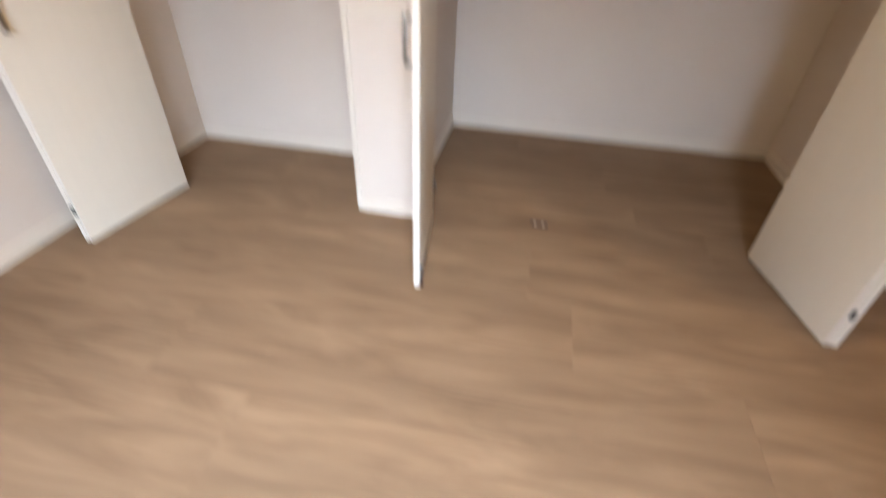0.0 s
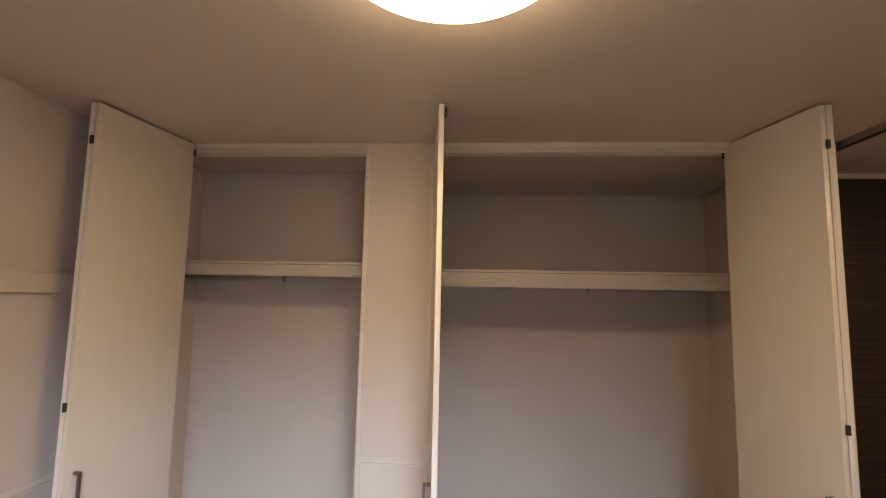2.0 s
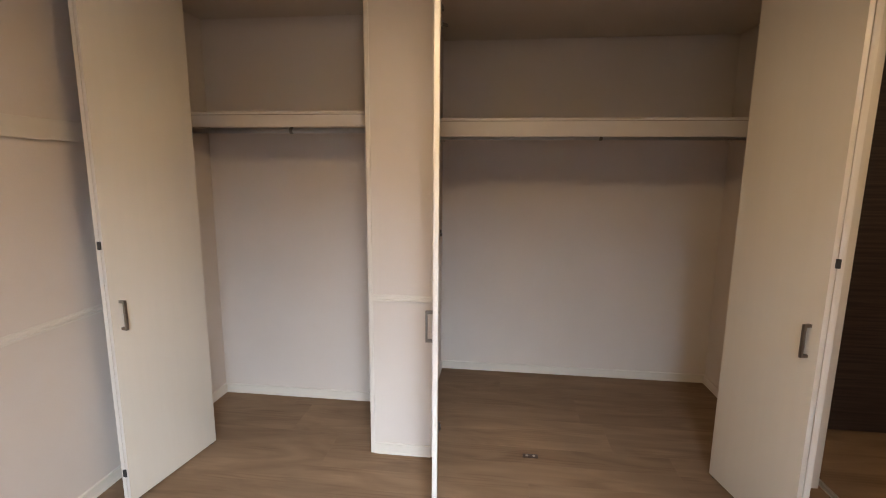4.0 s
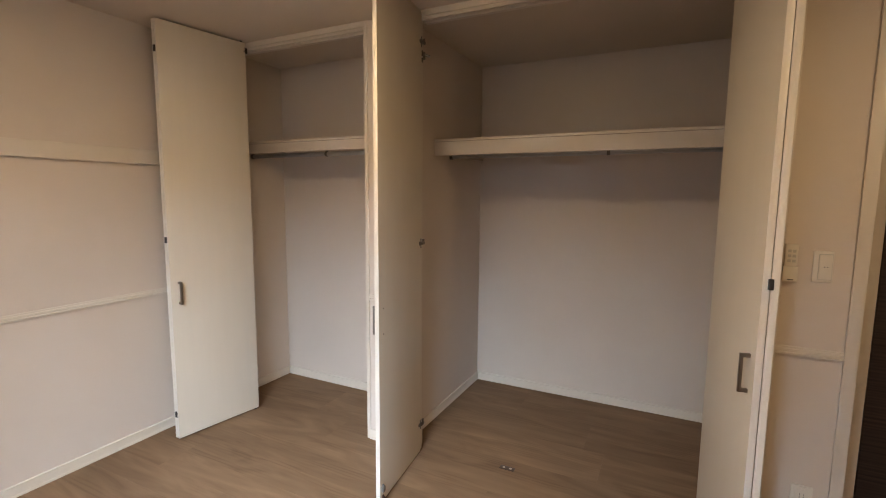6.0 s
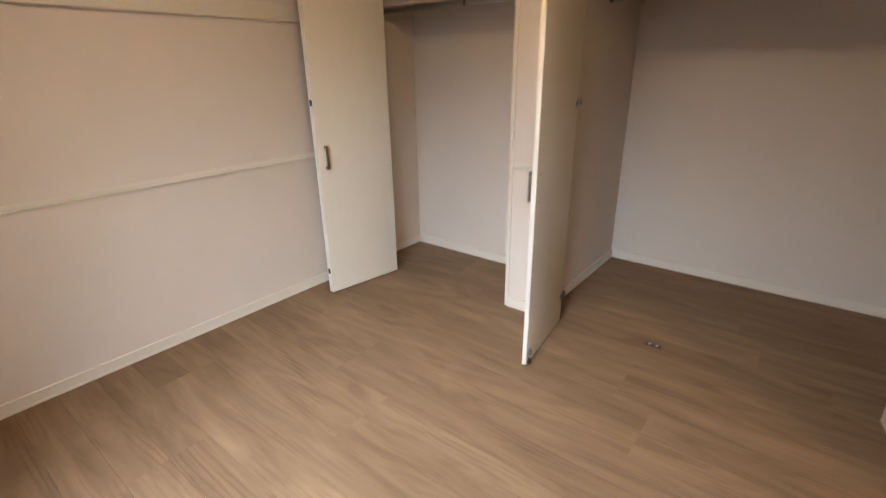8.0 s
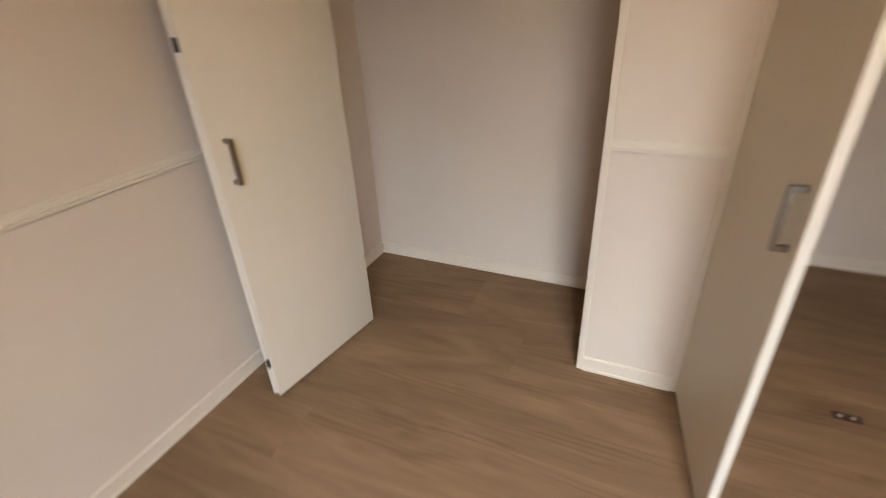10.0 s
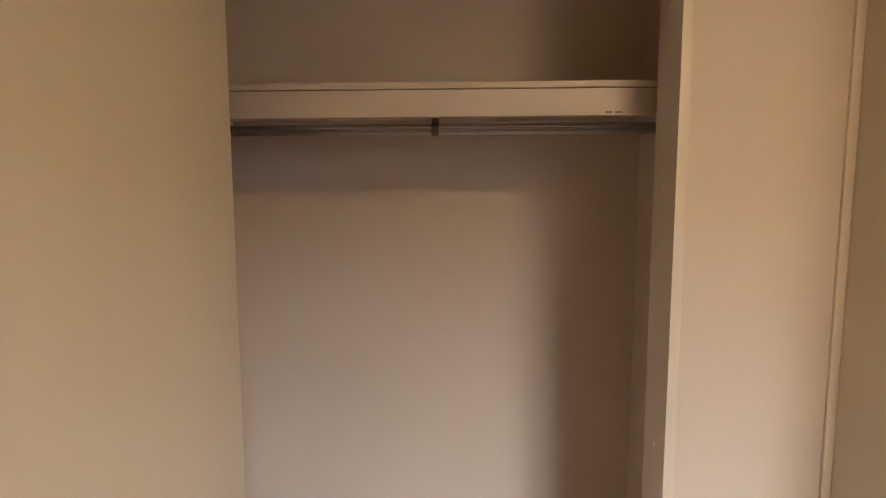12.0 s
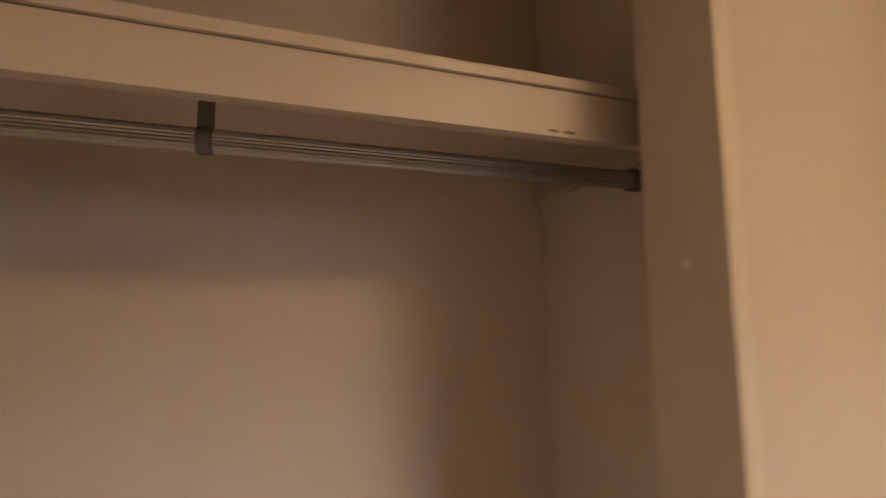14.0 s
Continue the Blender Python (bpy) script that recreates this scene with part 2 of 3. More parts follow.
for a, b in ((0.08, w / 2 - 0.025), (w / 2 + 0.025, w - 0.08)):
    bm = bmesh.new()
    box(bm, a, 0.020, 0.03, b, 0.025, z1 - 0.04)
    part("pane", bm, GLASS, window, "clear glass pane").visible_shadow = False
block("wall_closet_back_small", WALL, "white wallpapered back wall of the small closet", "wall", (LEFT, BACK_S, 0, 0.125, BACK_S + 0.1, TOP))
block("wall_partition", WALL, "white wallpapered partition between two closets", "wall", (0.125, DEEP, 0, 0.225, BACK_L + 0.1, TOP))
block("wall_closet_back_large", WALL, "white wallpapered back wall of the large closet", "wall", (0.225, BACK_L, 0, 2.153, BACK_L + 0.1, TOP))
block("wall_closet_right", WALL, "white wallpapered closet side wall", "wall", (2.153, DEEP, 0, 2.225, BACK_L + 0.1, TOP))
block("wall_post", WALL, "narrow white wallpapered post between the closets", "wall", (0.012, 0, 0, POST - 0.022, DEEP, TOP))
block("wall_stub", WALL, "narrow white wallpapered wall beside the closet", "wall", (OPEN_R + 0.022, 0, 0, STUB, DEEP, TOP))
block("wall_hall_back", WALL, "white wallpapered wall round a dark door", "wall", (2.225, HALL_Y, 0, HALL_X, HALL_Y + 0.1, TOP))
block("wall_hall_right", WALL, "plain white wallpapered wall", "wall", (HALL_X, REAR - 0.12, 0, HALL_X + 0.12, HALL_Y + 0.1, TOP))
block("ceiling", CEILING, "flat white papered ceiling", "ceiling", (LEFT - 0.12, REAR - 0.12, TOP, HALL_X + 0.12, BACK_L + 0.1, TOP + 0.08))

# ---- frames of the openings ----
for name, x0, x1 in (("trim_jamb_small_left", LEFT, LEFT + 0.022), ("trim_jamb_small_right", -0.010, 0.012), ("trim_jamb_large_right", OPEN_R, OPEN_R + 0.022)):
    block(name, TRIM, "cream-white wooden closet door jamb", "door frame", (x0, -0.006, 0, x1, DEEP + 0.012, TOP), bevel=0.0015)
block("trim_jamb_large_left", TRIM, "cream-white wooden closet door jamb", "door frame", (POST - 0.022, -0.006, 0, POST, 0.042, TOP), bevel=0.0015)
block("trim_post_sliding_door", TRIM, "cream-white wooden jamb of a sliding partition", "door frame", (STUB, -0.009, 0, 2.212, DEEP + 0.012, TOP), bevel=0.002)
for name, x0, x1 in (("trim_header_small", LEFT + 0.022, -0.010), ("trim_header_large", POST, OPEN_R)):
    head = block(name, TRIM, "cream-white wooden head frame over a closet", "door frame", (x0, -0.006, 2.358, x1, DEEP + 0.002, TOP), (x0, 0.050, 2.345, x1, DEEP, 2.357), bevel=0.001)
    bm = bmesh.new()
    box(bm, x0, -0.005, 2.338, x1, 0.004, 2.347)
    box(bm, x0, 0.004, 2.338, x1, 0.011, 2.358)
    box(bm, x0, 0.045, 2.338, x1, 0.050, 2.358)
    box(bm, x0, 0.011, 2.352, x1, 0.045, 2.357)
    part("door_track", bm, TRIM, head, "slim cream metal track for the folding doors")

# ---- mouldings ----
BASE = [(0, 0), (0.011, 0), (0.011, 0.010), (0.008, 0.012), (0.008, 0.052), (0.0095, 0.054), (0.0095, 0.058), (0.006, 0.061), (0, 0.061)]
RAIL = [(0, 0.847), (0.009, 0.847), (0.010, 0.848), (0.010, 0.8555), (0.009, 0.8565), (0.004, 0.857), (0.004, 0.8595), (0.0065, 0.860), (0.0065, 0.870), (0.0045, 0.872), (0.004, 0.880), (0.003, 0.881), (0, 0.881)]
BATTEN = [(0, 1.614), (0.022, 1.614), (0.024, 1.617), (0.024, 1.692), (0.022, 1.696), (0, 1.696)]


def moulding(name, points, label, category, *runs):
    bm = bmesh.new()
    for p0, p1, out in runs:
        profile_run(bm, points, p0, p1, out)
    return tagged(new(name, mesh(name, bm, TRIM)), label, category, kind="structure")


moulding("baseboard_left", BASE, "low cream-white skirting along the floor", "baseboard", ((LEFT, REAR), (LEFT, -0.006), (1, 0)))
moulding("baseboard_post", BASE, "short cream-white skirting on the closet post", "baseboard", ((0.012, 0), (POST - 0.022, 0), (0, -1)))
moulding("baseboard_stub", BASE, "short cream-white skirting below a wall outlet", "baseboard", ((OPEN_R + 0.022, 0), (STUB, 0), (0, -1)))
moulding("baseboard_closet_small", BASE, "low cream-white skirting inside the small closet", "baseboard",
         ((LEFT, DEEP + 0.002), (LEFT, BACK_S), (1, 0)), ((LEFT + 0.011, BACK_S), (0.114, BACK_S), (0, -1)), ((0.125, DEEP), (0.125, BACK_S), (-1, 0)))
moulding("baseboard_closet_large", BASE, "low cream-white skirting inside the large closet", "baseboard",
         ((0.225, DEEP + 0.002), (0.225, BACK_L), (1, 0)), ((0.236, BACK_L), (2.142, BACK_L), (0, -1)), ((2.153, DEEP), (2.153, BACK_L), (-1, 0)))
moulding("baseboard_rear", BASE, "low cream-white skirting along the floor", "baseboard", ((LEFT + 0.011, REAR), (HALL_X, REAR), (0, 1)))
moulding("trim_chair_rail_left", RAIL, "cream-white moulded chair rail at waist height", "trim", ((LEFT, REAR), (LEFT, -0.006), (1, 0)))
moulding("trim_chair_rail_post", RAIL, "short cream-white chair rail on the closet post", "trim", ((0.012, 0), (POST - 0.022, 0), (0, -1)))
moulding("trim_chair_rail_stub", RAIL, "short cream-white chair rail below wall switches", "trim", ((OPEN_R + 0.022, 0), (STUB, 0), (0, -1)))
moulding("trim_picture_rail", BATTEN, "flat cream-white picture rail high on the wall", "trim", ((LEFT, REAR), (LEFT, -0.006), (1, 0)))


# ---- closet doors ----
def frame_2d(p0, p1, side):
    """A pose whose x runs from p0 to p1 on the floor; local y points to the side given (+1 is left of the way)."""
    d = Vector((p1[0] - p0[0], p1[1] - p0[1]))
    return Matrix.Translation((*p0, 0)) @ Matrix.Rotation(math.atan2(d.y, d.x), 4, "Z") @ Matrix.Diagonal((1, side, 1, 1)), d.length


def panel(parent, p0, p1, side, name="panel", thick=0.022):
    m, w = frame_2d(p0, p1, side)
    bm = bmesh.new()
    box(bm, 0, 0, 0.012, w, thick, 2.378, 0.0022, m)
    bmesh.ops.recalc_face_normals(bm, faces=bm.faces)
    ob = part(name, bm, DOOR, parent)
    ob.data.materials.append(EDGE)
    along = Vector((p1[0] - p0[0], p1[1] - p0[1], 0)).normalized()
    for f in ob.data.polygons:
        f.material_index = int(abs(f.normal.dot(along)) > 0.4)
    return ob, m, w


def bar_handle(parent, m, x, out=-1):
    """A flat square-section pull, standing off the face at local y = 0."""
    bm = bmesh.new()
    a, b = (-0.030, -0.020) if out < 0 else (0.042, 0.052)
    box(bm, x - 0.006, a, 0.814, x + 0.006, b, 0.946, 0.001, m)
    lo, hi = (b - 0.001, 0.0) if out < 0 else (0.022, a + 0.001)
    for z in (0.814, 0.934):
        box(bm, x - 0.006, lo, z, x + 0.006, hi, z + 0.012, 0.0, m)
    bmesh.ops.recalc_face_normals(bm, faces=bm.faces)
    return part("handle", bm, NICKEL, parent, "dull nickel bar handle")


def folding_door(label, p0, p1, q1, q0, side, group):
    """Two hinged panels folded open: the leading one from p0 to the fold p1, the other from the fold q1 to its pivot q0."""
    door = thing("folding_door", label, "closet door", group=group)
    thick = (Vector(p1) - Vector(q1)).length / 2 - 0.0003
    lead, m, w = panel(door, p0, p1, side, thick=thick)
    panel(door, q1, q0, side, thick=thick)
    bar_handle(door, m, w - 0.046)
    mid = (Vector(p1) + Vector(q1)) / 2
    for z in (0.158, 1.188, 2.224):
        bm = bmesh.new()
        box(bm, mid.x - 0.0075, mid.y - 0.004, z - 0.017, mid.x + 0.0075, mid.y + 0.020, z + 0.017, 0.001)
        part("hinge", bm, BLACK, door, "black fold hinge")
    for name, z0, z1 in (("top_guide", 2.378, 2.387), ("bottom_guide", 0.0, 0.012)):
        bm = bmesh.new()
        cylinder(bm, 0.006, m @ Vector((0.02, 0.011, z0)), m @ Vector((0.02, 0.011, z1)), 12)
        part(name, bm, BLACK, door, "black guide pin")
    bm = bmesh.new()
    box(bm, -0.014, 0.000, 2.318, 0.012, 0.030, 2.350, 0.002, m)
    bmesh.ops.recalc_face_normals(bm, faces=bm.faces)
    part("roller_block", bm, BLACK, lead, "black guide roller block")
    return door


folding_door("cream-white folding closet door standing folded open beside the wall", (-0.889, -0.027), (-0.970, -0.543), (-1.004, -0.543), (-1.098, -0.022), -1, "closet folding doors")
folding_door("cream-white folding closet door folded open beside wall switches", (1.727, 0.031), (1.829, -0.457), (1.875, -0.457), (1.926, 0.010), 1, "closet folding doors")

# single leaf of the large closet, hinged on the post
leaf = thing("closet_door", "cream-white single closet door standing wide open", "closet door")
leaf_panel, LM, LW = panel(leaf, (0.331, -0.0068), (0.390, -0.498), 1)
bar_handle(leaf, LM, LW - 0.044)


def cup_hinge(parent, m, x, z):
    bm = bmesh.new()
    box(bm, x + 0.004, 0.0215, z - 0.026, x + 0.012, 0.0255, z + 0.026, 0.001, m)
    cylinder(bm, 0.011, m @ Vector((x + 0.022, 0.0215, z)), m @ Vector((x + 0.022, 0.0240, z)), 20)
    bmesh.ops.recalc_face_normals(bm, faces=bm.faces)
    hinge = part("hinge", bm, STEEL, parent, "dark steel cup hinge")
    bm = bmesh.new()
    box(bm, x - 0.020, 0.024, z - 0.007, x + 0.012, 0.036, z + 0.007, 0.002, m)
    box(bm, x - 0.024, 0.022, z + 0.004, x - 0.012, 0.032, z + 0.022, 0.002, m)
    bmesh.ops.recalc_face_normals(bm, faces=bm.faces)
    part("hinge_arm", bm, STEEL, hinge)
    bm = bmesh.new()
    for dz in (-0.018, 0.018):
        cylinder(bm, 0.0028, m @ Vector((x + 0.008, 0.0250, z + dz)), m @ Vector((x + 0.008, 0.0262, z + dz)), 10)
    part("hinge_screws", bm, ALU, hinge, "small screw heads")


bm = bmesh.new()
box(bm, POST + 0.0002, 0.002, 2.140, POST + 0.006, 0.034, 2.200, 0.001)
box(bm, POST + 0.005, 0.006, 2.150, POST + 0.022, 0.030, 2.188, 0.003)
stay = part("door_stay", bm, STEEL, bpy.data.objects["trim_jamb_large_left"], "dark steel stay block")
bm = bmesh.new()
box(bm, 0, -0.006, -0.006, 0.036, 0.006, 0.006, 0.002, Matrix.Translation((POST + 0.012, 0.022, 2.176)) @ Matrix.Rotation(radians(24), 4, "Z") @ Matrix.Rotation(radians(14), 4, "Y"))
part("stay_arm", bm, STEEL, stay)
bm = bmesh.new()
cylinder(bm, 0.0045, (POST + 0.014, 0.0065, 2.160), (POST + 0.014, 0.0035, 2.160), 14, bevel=0.0006)
part("bolt", bm, SILVER, stay, "bright bolt head")
for z in (0.172, 1.195, 2.230):
    cup_hinge(leaf, LM, -0.002, z)
for name, z0, z1, mat, label in (("catch", 0.012, 0.034, BROWN, "brown floor catch"), ("catch", 0.062, 0.088, GREY, "grey door damper"), ("catch", 2.335, 2.372, BLACK, "black top catch")):
    bm = bmesh.new()
    box(bm, LW - 0.034, 0.022, z0, LW - 0.012, 0.034, z1, 0.003, LM)
    box(bm, LW - 0.029, 0.022, z0 - 0.004, LW - 0.018, 0.029, min(z1 + 0.010, 2.377), 0.002, LM)
    bmesh.ops.recalc_face_normals(bm, faces=bm.faces)
    part(name, bm, mat, leaf, label)
for z in (0.820, 0.940):
    bm = bmesh.new()
    cylinder(bm, 0.0035, LM @ Vector((LW - 0.044, 0.0215, z)), LM @ Vector((LW - 0.044, 0.0235, z)), 12)
    part("screw", bm, STEEL, leaf, "handle screw head")


# ---- shelves and hanging rails ----
def closet_shelf(x0, x1, y0, y1, top, drop, label):
    shelf = thing("closet_shelf", label, "shelf", Matrix.Translation((x0, y0, top)))
    w, d = x1 - x0, y1 - y0
    bm = bmesh.new()
    box(bm, 0, 0.0, -0.014, w, d, 0, 0.001)
    part("board", bm, SHELF, shelf)
    bm = bmesh.new()
    box(bm, 0, 0.003, -drop, w, 0.023, -0.0165, 0.0015)
    part("front_rail", bm, SHELF, shelf)
    # strip filling the gap below the board; its dark colour paints the shade there
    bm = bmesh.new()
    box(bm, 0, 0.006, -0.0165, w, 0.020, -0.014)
    part("shadow_gap", bm, GAP_SHADE, shelf, "dark strip coloured as the shade under the board")
    for a in (0.0, w - 0.018):
        bm = bmesh.new()
        box(bm, a, 0.0235, -drop + 0.012, a + 0.018, d, -0.0145, 0.001)
        part("side_batten", bm, SHELF, shelf)
    return shelf


def hanging_rail(x0, x1, y, z, under, bracket_x, label):
    rail = thing("hanging_rail", label, "clothes rail", Matrix.Translation((x0, y, z)))
    w, r, ribs = x1 - x0, 0.0140, 20
    bm = bmesh.new()
    rings = []
    for x in (0.004, w - 0.004):
        rings.append([bm.verts.new((x, (r - (0.0014 if i % 2 else 0)) * math.cos(i * math.pi / ribs), (r - (0.0014 if i % 2 else 0)) * math.sin(i * math.pi / ribs))) for i in range(2 * ribs)])
    for i in range(2 * ribs):
        j = (i + 1) % (2 * ribs)
        bm.faces.new((rings[0][i], rings[0][j], rings[1][j], rings[1][i]))
    bmesh.ops.recalc_face_normals(bm, faces=bm.faces)
    part("pole", bm, ALU, rail, "ribbed aluminium pole", smooth=False)
    for a, b in ((0.0, 0.020), (w - 0.020, w)):
        bm = bmesh.new()
        cylinder(bm, 0.0180, (a, 0, 0), (b, 0, 0), 28, bevel=0.002)
        part("end_socket", bm, GREY, rail, "dark grey end socket")
    bm = bmesh.new()
    bx = bracket_x - x0
    box(bm, bx - 0.009, -0.019, under - z - 0.004, bx + 0.009, 0.019, under - z, 0.001)
    box(bm, bx - 0.009, -0.004, 0.010, bx + 0.009, 0.004, under - z, 0.001)
    cylinder(bm, 0.0165, (bx - 0.009, 0, 0), (bx + 0.009, 0, 0), 24, bevel=0.002)
    part("bracket", bm, GREY, rail, "dark grey hanging bracket")
    return rail


shelf_s = closet_shelf(LEFT, 0.125, 0.145, BACK_S, 1.801, 0.077, "cream-white board shelf across the small closet")
closet_shelf(0.225, 2.153, 0.383, BACK_L, 1.788, 0.097, "cream-white board shelf across the large closet")
hanging_rail(LEFT, 0.125, 0.257, 1.712, 1.787, -0.499, "ribbed aluminium clothes rail under the small closet's shelf")
hanging_rail(0.225, 2.153, 0.615, 1.700, 1.774, 1.212, "ribbed aluminium clothes rail under the large closet's shelf")
# two rows of tiny printed marks near the shelf's end
for x, w in ((-0.105, 0.014), (-0.083, 0.016)):
    bm = bmesh.new()
    for i in range(4):
        box(bm, x - LEFT + i * w / 4, 0.0022, -0.072, x - LEFT + i * w / 4 + w / 5.5, 0.0029, -0.0685)
    part("printed_mark", bm, GREY, shelf_s, "tiny dark printed marks")

# ---- small fittings ----
jamb = bpy.data.objects["trim_jamb_small_right"]
for z in (0.40, 1.00, 1.56, 1.92):
    bm = bmesh.new()
    cylinder(bm, 0.006, (-0.0100, 0.044, z), (-0.0118, 0.044, z), 16, bevel=0.0006)
    part("screw_cap", bm, WHITE, jamb, "round white screw cap")
bm = bmesh.new()
box(bm, -0.016, 0.030, 0.090, -0.0102, 0.058, 0.124, 0.002)
box(bm, -0.021, 0.038, 0.100, -0.014, 0.050, 0.113, 0.002)
part("door_catch", bm, BLACK, jamb, "small black door catch")

plate = thing("floor_catch", "brown floor plate with two pale round caps let into planks", "door stop", Matrix.Translation((0.842, 0.073, 0)))
bm = bmesh.new()
box(bm, -0.040, -0.016, -0.003, 0.040, 0.016, 0.003, 0.0012)
part("base_plate", bm, BROWN, plate)
for x in (-0.018, 0.018):
    bm = bmesh.new()
    cylinder(bm, 0.0078, (x, 0, 0.002), (x, 0, 0.0042), 20, bevel=0.0008)
    part("magnet", bm, CAP, plate, "pale round cap")


def wall_plate(name, label, category, x, z, w, h):
    ob = thing(name, label, category, Matrix.Translation((x, 0, z)))
    bm = bmesh.new()
    box(bm, -w / 2, -0.008, -h / 2, w / 2, 0.0, h / 2, 0.003)
    part("cover_plate", bm, PLATE, ob)
    return ob


switch = wall_plate("light_switch", "white rocker light switch on the wall", "switch", 2.079, 1.200, 0.062, 0.119)
bm = bmesh.new()
box(bm, -0.015, -0.0085, -0.049, 0.028, -0.0078, 0.049)
part("surround", bm, DIM, switch, "pale grey joint round the rocker")
bm = bmesh.new()
box(bm, -0.0135, -0.012, -0.0475, 0.0265, -0.0083, 0.0465, 0.002)
part("rocker", bm, PLATE, switch)
for x in (0.004, 0.013):
    bm = bmesh.new()
    cylinder(bm, 0.0018, (x, -0.0115, 0.0), (x, -0.0128, 0.0), 10)
    part("pilot_mark", bm, GREY, switch, "tiny grey pilot mark")
outlet = wall_plate("wall_outlet", "white double power outlet low on the wall", "outlet", 2.085, 0.262, 0.072, 0.120)
bm = bmesh.new()
box(bm, -0.022, -0.0105, -0.048, 0.022, -0.007, 0.048, 0.002)
part("socket_face", bm, PLATE, outlet)
for z in (-0.022, 0.022):
    for dx in (-0.0065, 0.0065):
        for dz in (-0.012, 0.0):
            bm = bmesh.new()
            box(bm, dx - 0.001, -0.0112, z + dz, dx + 0.001, -0.0095, z + dz + 0.007)
            part("slot", bm, GREY, outlet, "dark contact slot")
remote = thing("remote_control", "white lamp remote control in a white wall holder", "remote control", Matrix.Translation((1.978, 0, 1.208)))
bm = bmesh.new()
box(bm, -0.020, -0.020, -0.045, 0.020, -0.004, 0.072, 0.004)
body = part("body", bm, PLATE, remote)
bm = bmesh.new()
box(bm, -0.024, -0.026, -0.070, 0.024, 0.0, -0.010, 0.004)
part("holder", bm, PLATE, remote)
for i in range(3):
    for j in range(2):
        bm = bmesh.new()
        box(bm, -0.013 + j * 0.015, -0.0222, 0.004 + i * 0.019, -0.002 + j * 0.015, -0.019, 0.015 + i * 0.019, 0.001)
        part("button", bm, DIM, body, "pale grey button")
bm = bmesh.new()
box(bm, -0.010, -0.0266, -0.064, 0.010, -0.0255, -0.060)
part("brand_bar", bm, GREY, remote, "small dark printed bar")

# ---- round ceiling light ----
lamp = thing("ceiling_light", "lit round white ceiling light with a domed cover", "ceiling light", Matrix.Translation((0.484, -1.377, TOP)))
bm = bmesh.new()
cylinder(bm, 0.230, (0, 0, -0.040), (0, 0, 0), 64, bevel=0.004)
part("base", bm, WHITE, lamp)
bm = bmesh.new()
rims = [[bm.verts.new((r * math.cos(a * math.tau / 72), r * math.sin(a * math.tau / 72), z)) for a in range(72)] for r, z in ((0.236, -0.012), (0.252, -0.014), (0.254, -0.048), (0.250, -0.050), (0.246, -0.046), (0.243, -0.018))]
for a, b in zip(rims, rims[1:] + rims[:1]):
    for i in range(72):
        bm.faces.new((a[i], a[(i + 1) % 72], b[(i + 1) % 72], b[i]))
bmesh.ops.recalc_face_normals(bm, faces=bm.faces)
part("rim", bm, WHITE, lamp, "white cover rim")
bm = bmesh.new()
R, ring = 0.252, []
steps = ((0.985, -0.048), (1.0, -0.056), (1.0, -0.062), (0.985, -0.071), (0.95, -0.077), (0.88, -0.083), (0.75, -0.088), (0.50, -0.092), (0.25, -0.093))
for k, z in steps:
    ring.append([bm.verts.new((R * k * math.cos(a * math.tau / 72), R * k * math.sin(a * math.tau / 72), z)) for a in range(72)])
for a, b in zip(ring, ring[1:]):
    for i in range(72):
        bm.faces.new((a[i], a[(i + 1) % 72], b[(i + 1) % 72], b[i]))
bm.faces.new(ring[-1])
bmesh.ops.recalc_face_normals(bm, faces=bm.faces)
part("diffuser", bm, GLOW, lamp, "glowing white domed cover")

# ---- sliding partition line and the next room ----
bm = bmesh.new()
box(bm, RAIL_X - 0.020, REAR, 2.358, RAIL_X - 0.017, 0.100, TOP)
box(bm, RAIL_X + 0.017, REAR, 2.358, RAIL_X + 0.020, 0.100, TOP)
box(bm, RAIL_X - 0.017, REAR, 2.382, RAIL_X + 0.017, 0.100, TOP)
box(bm, RAIL_X - 0.017, REAR, 2.358, RAIL_X - 0.007, 0.100, 2.361)
box(bm, RAIL_X + 0.007, REAR, 2.358, RAIL_X + 0.017, 0.100, 2.361)
structure("ceiling_track", bm, ALU, "grey aluminium sliding partition track on the ceiling", "track")
bm = bmesh.new()
profile_run(bm, [(-0.019, 0), (-0.016, 0.004), (-0.006, 0.005), (-0.004, 0.002), (0.004, 0.002), (0.006, 0.005), (0.016, 0.004), (0.019, 0)], (RAIL_X, REAR), (RAIL_X, 0.085), (1, 0))
structure("floor_track", bm, SILVER, "flat silver aluminium threshold strip on the floor", "track")

door = thing("door_1", "very dark walnut-brown full-height door with a bar pull", "door", Matrix.Translation((2.42, HALL_Y, 0)), kind="structure")
bm = bmesh.new()
box(bm, 0, -0.034, 0.008, 1.10, -0.004, 2.356, 0.002)
part("leaf", bm, DARK, door)
bm = bmesh.new()
box(bm, 0.553, -0.062, 0.25, 0.585, -0.052, 1.10, 0.002)
for z in (0.31, 1.02):
    box(bm, 0.561, -0.053, z, 0.577, -0.034, z + 0.02)
part("handle", bm, BROWN, door, "long dark bronze bar pull")
bm = bmesh.new()
box(bm, -0.12, -0.040, 2.359, 1.15, 0.0, TOP, 0.001)
box(bm, 1.105, -0.040, 0.0, 1.15, 0.0, 2.359, 0.001)
box(bm, -0.12, -0.040, 0.0, -0.005, 0.0, 2.359, 0.001)
part("door_frame", bm, TRIM, door, "cream-white door frame")
moulding("baseboard_hall", BASE, "low cream-white skirting along the floor", "baseboard", ((3.575, HALL_Y), (HALL_X, HALL_Y), (0, -1)))

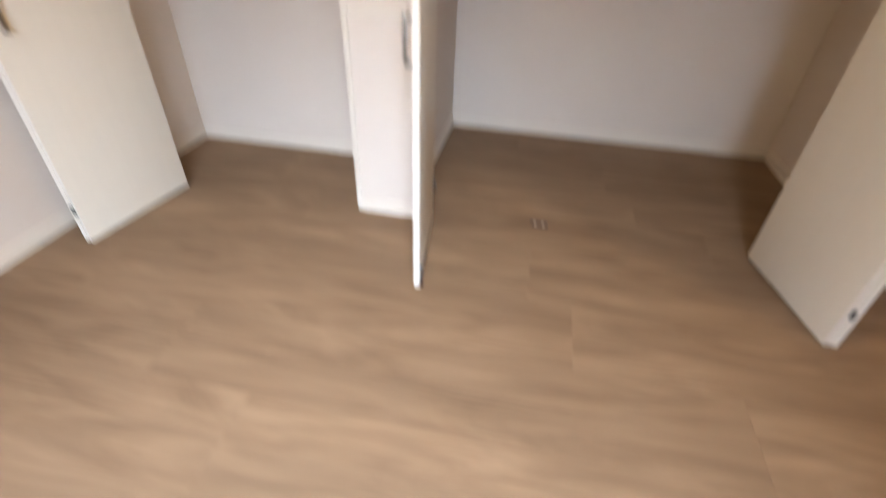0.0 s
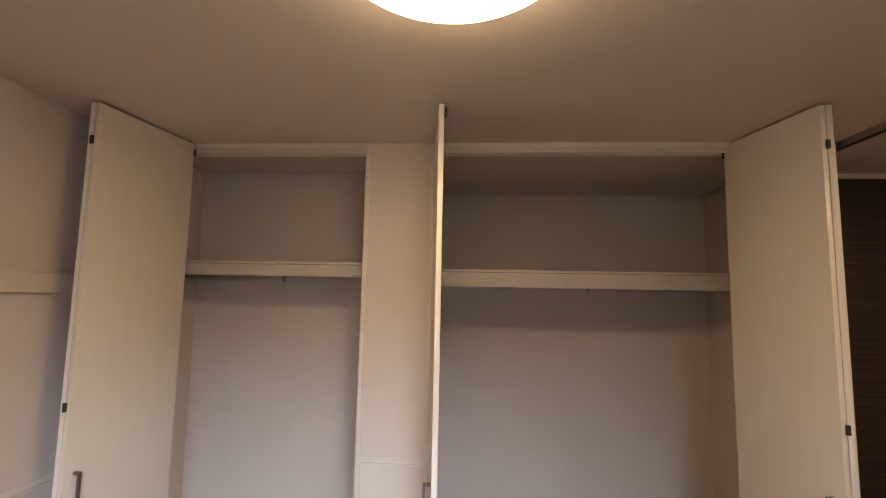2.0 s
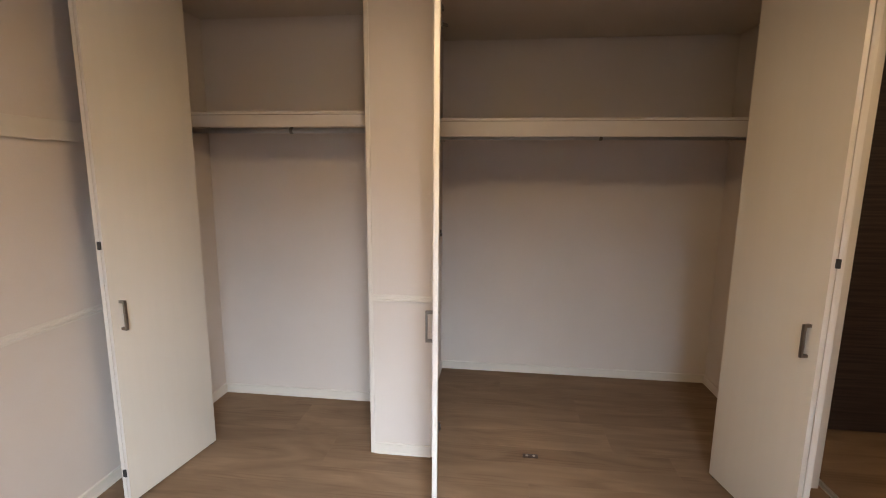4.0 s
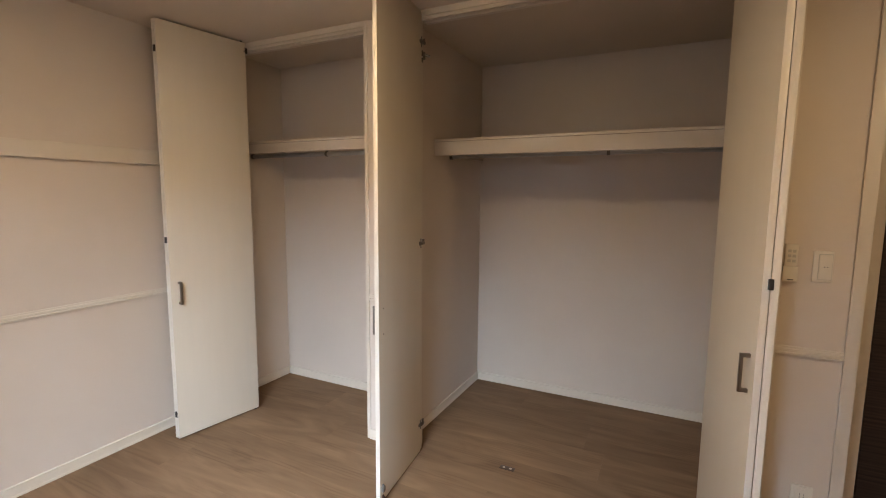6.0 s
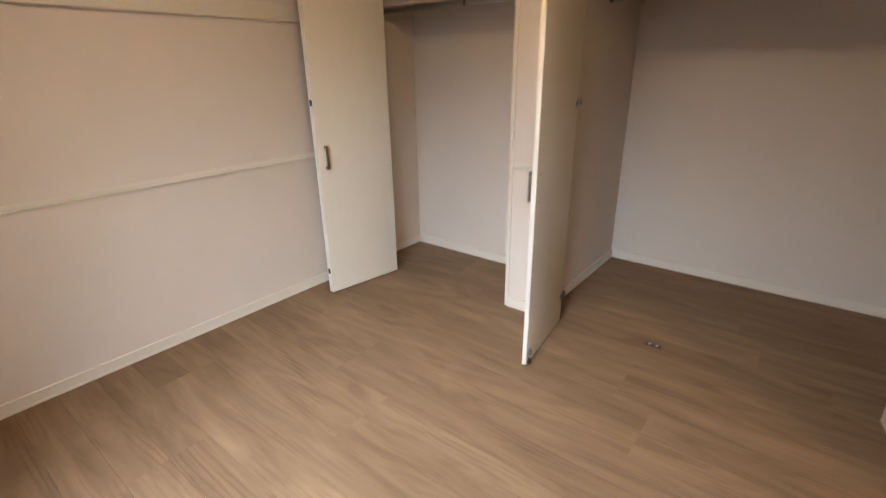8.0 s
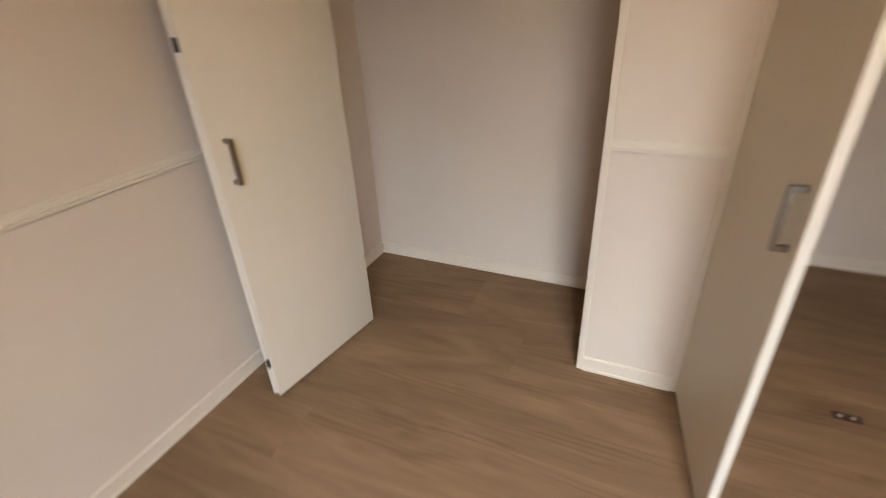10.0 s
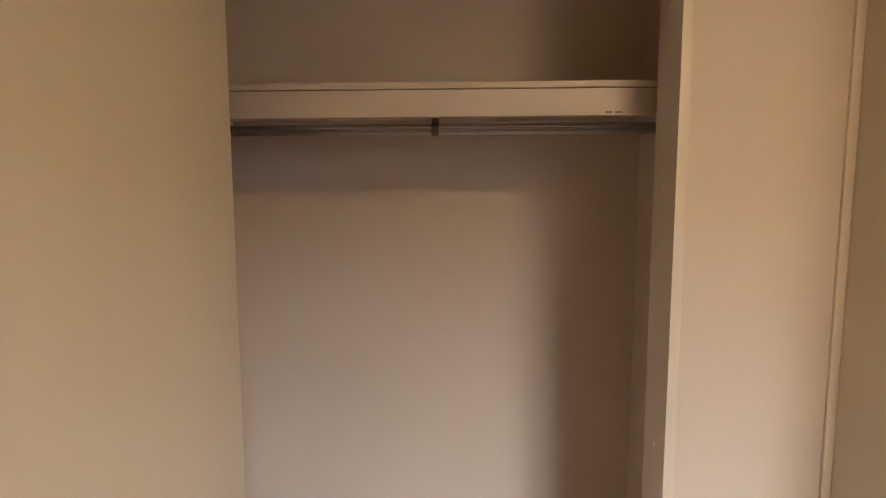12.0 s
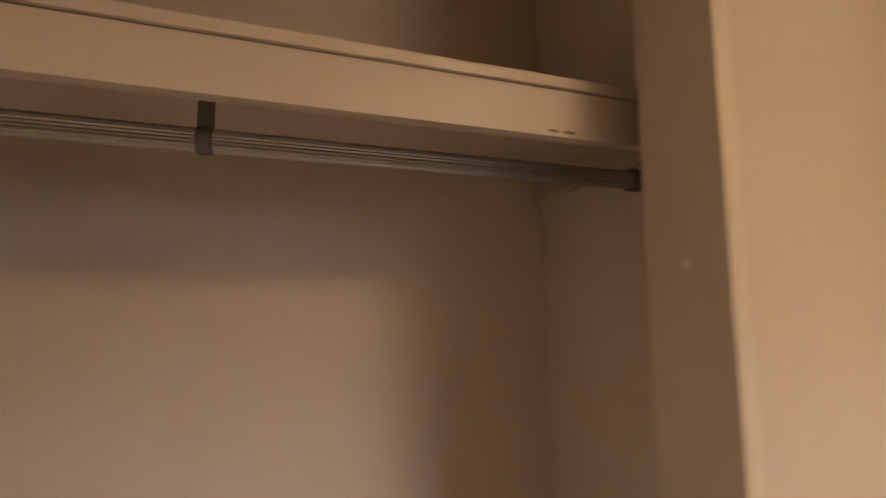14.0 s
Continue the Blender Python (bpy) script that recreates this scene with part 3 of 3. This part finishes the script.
down = thing("downlight", "small round warm recessed ceiling downlight", "ceiling light", Matrix.Translation((2.80, -1.15, TOP)))
bm = bmesh.new()
cylinder(bm, 0.060, (0, 0, -0.006), (0, 0, 0), 32, bevel=0.002)
part("ring", bm, WHITE, down)
bm = bmesh.new()
cylinder(bm, 0.046, (0, 0, -0.009), (0, 0, -0.006), 32)
part("lens", bm, WARM, down, "glowing warm lens")

# ---- floor, board by board ----
floor = block("floor", JOINT, "greige oak-look plank floor running through the closets", "floor",
              (LEFT - 0.12, REAR - 0.12, -0.10, HALL_X + 0.12, BACK_S + 0.1, -0.006), (0.125, BACK_S + 0.1, -0.10, 2.225, BACK_L + 0.1, -0.006))
PLANK_W, PLANK_L, GAP = 0.1515, 1.818, 0.0001
cut = {}


def plank(x0, x1, y0, y1):
    size = (round(x1 - x0, 3), round(y1 - y0, 3))
    if size not in cut:
        bm = bmesh.new()
        w, d = size[0] / 2 - GAP, size[1] / 2 - GAP
        box(bm, -w, -d, -0.006, w, d, 0.0)
        top = [e for e in bm.edges if all(v.co.z > -0.001 for v in e.verts)]
        bmesh.ops.bevel(bm, geom=top, offset=0.0002, segments=1, affect="EDGES")
        cut[size] = mesh("plank", bm, OAK)
    ob = new("plank", cut[size])
    ob.parent = floor
    ob.location = ((x0 + x1) / 2, (y0 + y1) / 2, 0)


# boards lie in pairs of strips; the end joints of each pair start at these places
ENDS = {-3: 0.035, -2: -0.320, -1: 0.985, 1: -0.240, 2: 1.290}
for row in range(-15, 11):
    y, y1 = max(-0.455 + row * PLANK_W, REAR), min(-0.455 + (row + 1) * PLANK_W, BACK_L)
    pair = row // 2
    start = ENDS.get(pair, ((pair * 0.731) % 1.0) * PLANK_L - 1.0)
    if y1 - y < 0.01:
        continue
    lo, hi = (LEFT, HALL_X) if y1 < BACK_S + 0.1 else (0.225, 2.153)
    x = start - 2 * PLANK_L
    while x < hi:
        a, b = max(x, lo), min(x + PLANK_L, hi)
        if b - a > 0.02:
            plank(a, b, y, y1)
        x += PLANK_L
